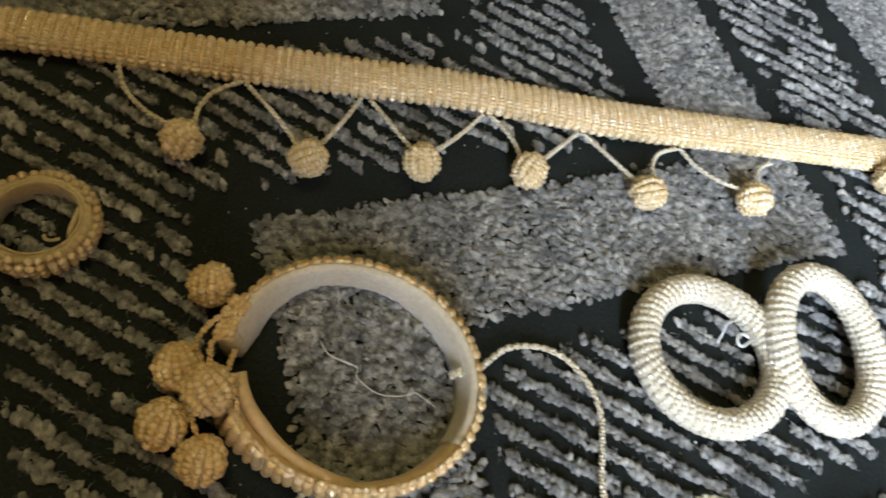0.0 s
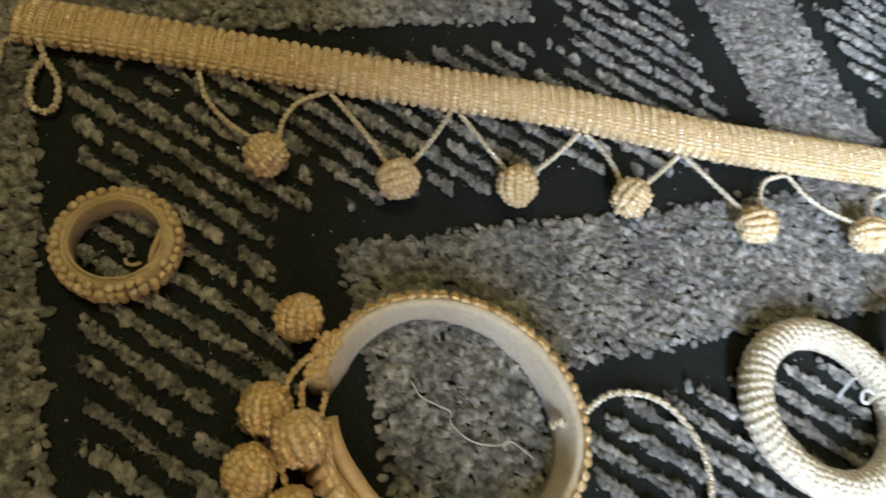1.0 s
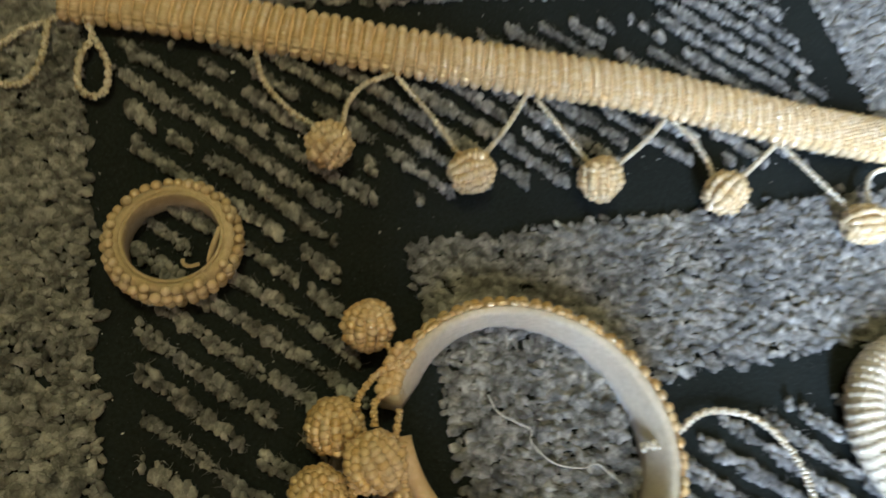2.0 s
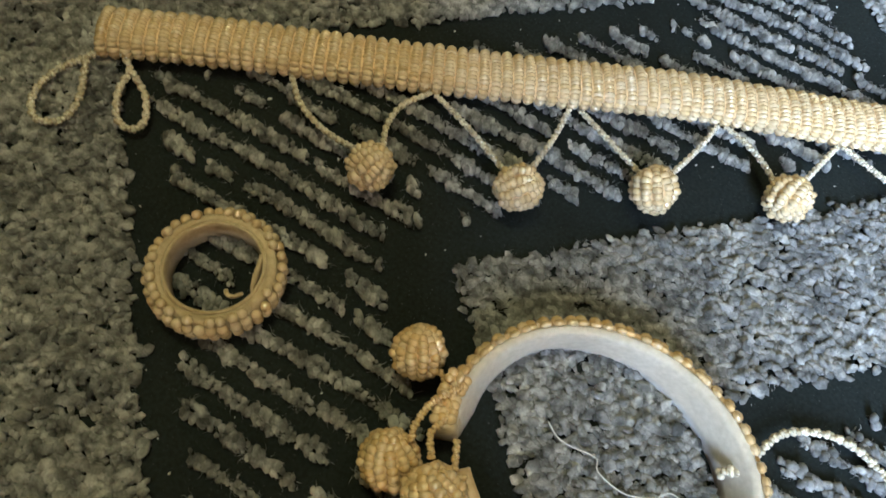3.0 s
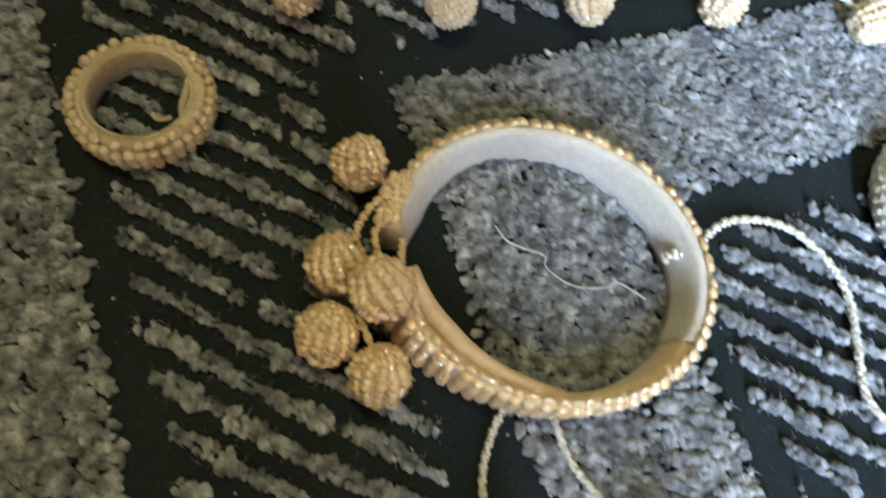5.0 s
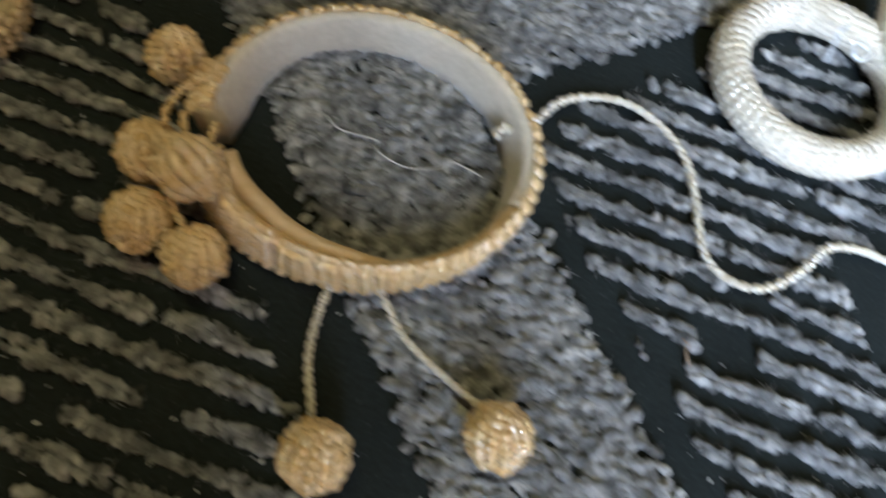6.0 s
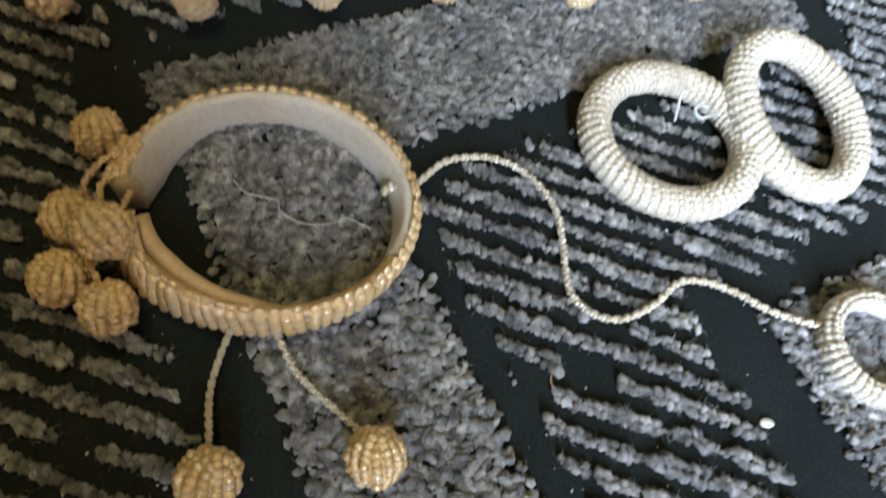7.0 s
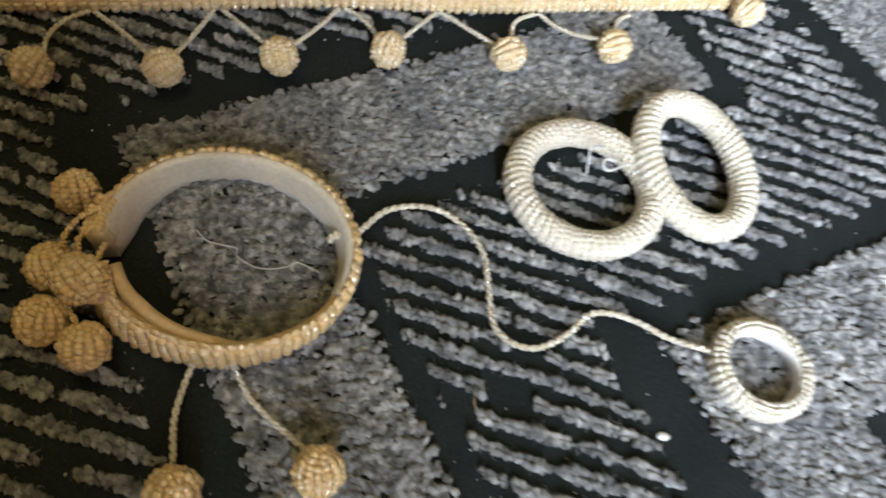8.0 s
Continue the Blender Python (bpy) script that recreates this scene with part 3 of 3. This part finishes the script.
for deg in range(174, 193, 3):
    for out in (-0.06, 0.06, 0.17):
        brac_beads.append(bead_at(bracelet_point(deg + rnd.uniform(-1, 1), out) + Vector((0, 0, BH + rnd.uniform(-0.03, 0.04))), (1, 0.2, 0), 0.085, 0.085, rnd))
brac_beads = [Matrix.Translation(Vector(leaned(m.translation)) - m.translation) @ m for m in brac_beads]
brac_beads.sort(key=lambda m: m.translation.y)
sewn(core, brac_beads, GOLD)
gold_balls = [ball_meshes(rnd, 0.455, GOLD, PEACH, 12, 12), ball_meshes(rnd, 0.465, GOLD, PEACH, 13, 12), ball_meshes(rnd, 0.475, GOLD, PEACH, 12, 12)]
for p, k, turn in (((-3.70, 4.42, 0.50), 0, -0.25), ((-3.37, 2.78, 0.58), 1, -0.4), ((-2.60, 2.54, 1.00), 2, -0.75), ((-3.09, 1.81, 0.52), 1, 0.1), ((-2.20, 1.55, 0.52), 0, -0.05)):
    add_ball(hand, p, gold_balls[k], turn, "golden bead ball of the clasp cluster")
for pts in ([(-3.28, 4.28, 0.5), (-3.05, 4.15, 0.55), (-2.82, 4.05, 0.62)],
            [(-2.85, 4.15, 0.86), (-3.15, 3.75, 0.95), (-3.25, 3.3, 0.95), (-3.2, 3.1, 0.9)],
            [(-2.9, 3.6, 0.85), (-3.0, 3.3, 0.95), (-2.85, 3.0, 1.0)],
            [(-2.62, 3.40, 0.75), (-2.56, 3.2, 0.9), (-2.5, 3.0, 1.0)],
            [(-2.75, 2.15, 0.75), (-2.6, 2.0, 0.65), (-2.45, 1.85, 0.58)],
            [(-2.35, 2.95, 1.0), (-2.22, 2.75, 0.92), (-2.0, 2.42, 0.84), (-1.72, 2.16, 0.78), (-1.45, 2.0, 0.62)]):
    strand(hand, pts, rnd, GOLD, radius=0.044)
strand(hand, [(1.52, 5.04, 0.52), (1.38, 4.96, 0.52), (1.24, 4.90, 0.48), (1.18, 4.83, 0.40)], rnd, SILVERY, "hook_loop", "small bead hook on the bracelet's lining", 0.066)
CORD = [(1.62, 5.18, 0.25), (1.78, 5.52, 0.16), (2.11, 6.03, 0.14), (2.75, 6.33, 0.13), (3.35, 6.31, 0.13), (3.95, 5.98, 0.13), (4.32, 5.50, 0.13), (4.52, 4.85, 0.13), (4.74, 4.09, 0.13), (5.15, 3.76, 0.13), (5.72, 3.78, 0.13), (6.28, 4.24, 0.13), (6.68, 4.78, 0.13), (7.15, 4.94, 0.13), (7.75, 4.89, 0.13), (8.42, 4.70, 0.14), (9.30, 4.60, 0.25)]
strand(hand, CORD, rnd, SILVERY, "cord", "long twisted cord of pale beads", 0.054)
for pts, ball, k, turn in (([(-0.42, 1.93, 0.3), (-0.47, 1.40, 0.14), (-0.40, 0.80, 0.14), (-0.10, 0.10, 0.36)], (0.13, -0.40, 0.52), 2, 0.1),
                           ([(0.18, 2.02, 0.3), (0.66, 1.50, 0.14), (1.23, 1.16, 0.14), (1.90, 0.78, 0.40)], (2.25, 0.46, 0.50), 1, -0.15)):
    strand(hand, pts, rnd, SILVERY)
    add_ball(hand, ball, gold_balls[k], turn, "bead ball hanging from the bracelet on a strand")


def band_ring(parent_thing, cx, cy, r_in, r_out, h, felt, lining_mat, own_name, gap_deg=-20):
    """A beaded finger ring with a cloth lining."""
    ang = [gap_deg + 360 * i / 72 for i in range(73)]
    mid = (r_in + r_out) / 2

    def circle(r):
        return glide([(cx + r * math.cos(radians(a)), cy + r * math.sin(radians(a)), 0) for a in ang], 0.12)

    t = (r_out - r_in) / 2 - 0.07
    body = part(own_name, smooth_mesh(own_name, *sweep(circle(mid - 0.02), [(-t, 0.0), (t, 0.0), (t + 0.03, h * 0.5), (t, h - 0.03), (0.0, h), (-t, h - 0.03)]), felt), parent_thing, "felt body of the ring")
    part("lining", smooth_mesh("lining", *sweep(circle(r_in + 0.02), [(-0.03, 0.01), (0.03, 0.01), (0.03, h - 0.02), (0.0, h + 0.015), (-0.03, h - 0.02)]), lining_mat), body, "cloth lining inside the ring")
    return body, mid


finger = thing("finger_ring", (-7.2, 4.2, 0), "cream bead finger ring with frayed buff lining on the rug", "ring")
body, mid = band_ring(finger, -7.2, 4.18, 0.76, 1.04, 0.54, BUFF, BUFF, "ring_band")
rim = []
for i in range(36):
    a = 2 * math.pi * (i + rnd.uniform(-0.1, 0.1)) / 36
    for k, (z, out, size) in enumerate(((0.10, 1.00, 0.092), (0.26, 1.04, 0.094), (0.42, 1.04, 0.094), (0.555, 0.96, 0.088))):
        if k == 3 and rnd.random() < 0.35:
            continue
        p = Vector((-7.2 + out * math.cos(a), 4.18 + out * math.sin(a), z + rnd.uniform(-0.02, 0.02)))
        rim.append(bead_at(p, (math.cos(a) * (k > 1), math.sin(a) * (k > 1), 1.0), size, size * 0.92, rnd))
sewn(body, rim, CREAM)
part("lining_seam", smooth_mesh("lining_seam", *sweep(glide([(-7.2 + r * math.cos(radians(a)), 4.18 + r * math.sin(radians(a)), 0.03) for a, r in ((42, 0.74), (30, 0.69), (16, 0.66), (2, 0.69), (-8, 0.76))], 0.08), [(-0.02, 0.0), (0.02, 0.0), (0.02, 0.56), (-0.02, 0.58)]), BUFF), finger, "overlapping seam of the buff cloth lining")
part("frayed_end", smooth_mesh("frayed_end", *tube(glide([(-6.55, 3.98, 0.56), (-6.62, 3.86, 0.62), (-6.72, 3.84, 0.64), (-6.78, 3.9, 0.63)], 0.05), 0.035), BUFF), finger, "frayed buff cloth end")

RING_H = 0.42
ring_body, mid = band_ring(hand, 10.31, 4.5, 0.76, 1.14, RING_H, IVORY, WHITE, "finger_ring", -25)
ring_beads = []
for i in range(44):
    a = 2 * math.pi * (i + rnd.uniform(-0.12, 0.12)) / 44
    out = Vector((math.cos(a), math.sin(a), 0))
    turn = Matrix((Vector((out.y, -out.x, 0)), out, Vector((0, 0, 1)))).transposed().to_4x4()
    ring_beads += carried(Matrix.Translation(Vector((10.31, 4.5, 0)) + out * 1.055 + Vector((0, 0, rnd.uniform(-0.03, 0.03)))) @ turn, upright_row(rnd, RING_H + 0.02, 2, 0.085, 0.07, 0.05))
sewn(ring_body, ring_beads, PEARL)


# ---- earrings ----
def hoop(name, centre, major, minor, angle, tilt, label):
    """A thick oval hoop wound round with rows of beads."""
    t = thing(name, (centre[0], centre[1], 0), label, "earring", "pair of hoop earrings")
    rt = 0.28
    q = Euler((tilt[0], tilt[1], angle)).to_matrix()
    c = Vector(centre)
    pts = [c + q @ Vector((major * math.cos(2 * math.pi * i / 60), minor * math.sin(2 * math.pi * i / 60), 0)) for i in range(61)]
    line = glide(pts, 0.1)
    core_part = part("hoop", smooth_mesh("hoop", *tube(line, rt + 0.042, 16), IVORY), t, "felt core of the hoop")
    normal = q @ Vector((0, 0, 1))
    beads = []
    for p, way in glide(pts, 0.163)[:-1]:
        side = normal.cross(way).normalized()
        turn = Matrix((way, side, normal)).transposed().to_4x4()
        m = Matrix.Translation(p) @ turn @ pose(0, 0, 0, rnd.uniform(-10, 10), 0, 16 + rnd.uniform(-1.5, 1.5))
        start = rnd.uniform(0, 0.4)
        for i in range(16):
            a = 2 * math.pi * (i + start) / 16
            r = rt * 0.97 + rnd.uniform(-0.008, 0.008)
            beads.append(m @ bead_at(Vector((rnd.uniform(-0.008, 0.008), r * math.cos(a), r * math.sin(a))), (0, -math.sin(a), math.cos(a)), 0.087, 0.082, rnd))
    beads.sort(key=lambda m: (m.translation.z < c.z + 0.1, m.translation.y))
    sewn(core_part, beads, PEARL)
    return t


first = hoop("hoop_earring", (6.22, 7.80, 0.36), 1.56, 1.53, 0.0, (0.0, 0.0), "round cream bead hoop earring with a clear hook, on the rug")
second = hoop("hoop_earring", (8.67, 9.06, 0.62), 1.64, 1.15, radians(-64), (0.0, 0.14), "oval cream bead hoop earring leaning on its pair")
part("ear_hook", smooth_mesh("ear_hook", *tube(glide([(6.12, 7.86, 0.78), (6.08, 7.90, 0.92), (6.03, 7.97, 1.14), (5.98, 8.02, 1.32), (6.08, 8.14, 1.34), (6.26, 8.42, 1.10), (6.50, 8.85, 0.62)], 0.05), 0.026), PLASTIC), first, "clear plastic ear hook")
part("hook_ring", smooth_mesh("hook_ring", *tube(glide([(6.62, 8.12, 1.06), (6.45, 8.10, 1.12), (6.36, 7.98, 1.12), (6.42, 7.86, 1.06), (6.56, 7.90, 1.0), (6.80, 8.20, 0.80), (7.05, 8.55, 0.60)], 0.05), 0.035), PLASTIC), first, "clear plastic loop")

# ---- lint ----
def strand_thing(name, pts, radius, mat, label, category):
    t = place(new(name, smooth_mesh(name, *tube(glide(pts, 0.06), radius, 5), mat)))
    return tagged(t, label, category)


strand_thing("thread", [(-1.43, 4.47, 0.1), (-1.2, 4.3, 0.12), (-0.95, 4.27, 0.12), (-0.55, 4.28, 0.12), (-0.46, 4.1, 0.12), (0.0, 3.98, 0.12), (0.45, 4.12, 0.12), (0.65, 4.3, 0.12), (0.9, 4.27, 0.12), (1.15, 4.22, 0.1)], 0.013, THREAD, "loose white thread lying on the rug inside the bracelet", "thread")
strand_thing("fibre", [(4.60, 2.60, 0.16), (4.66, 2.50, 0.20), (4.65, 2.38, 0.18), (4.74, 2.26, 0.12)], 0.012, HAIR, "thin curled tan fibre on the rug", "fibre")
fleck = smooth_mesh("fleck", *swarm(ellipsoid(10, 5), [shift((0, 0, 0)) @ Matrix.Diagonal((0.14, 0.09, 0.03, 1))]), THREAD)
tagged(place(new("fleck", fleck), None, shift((8.41, 2.69, -0.02), Euler((0, 0, 0.2)).to_matrix())), "small white paper fleck on the black rug", "fleck")
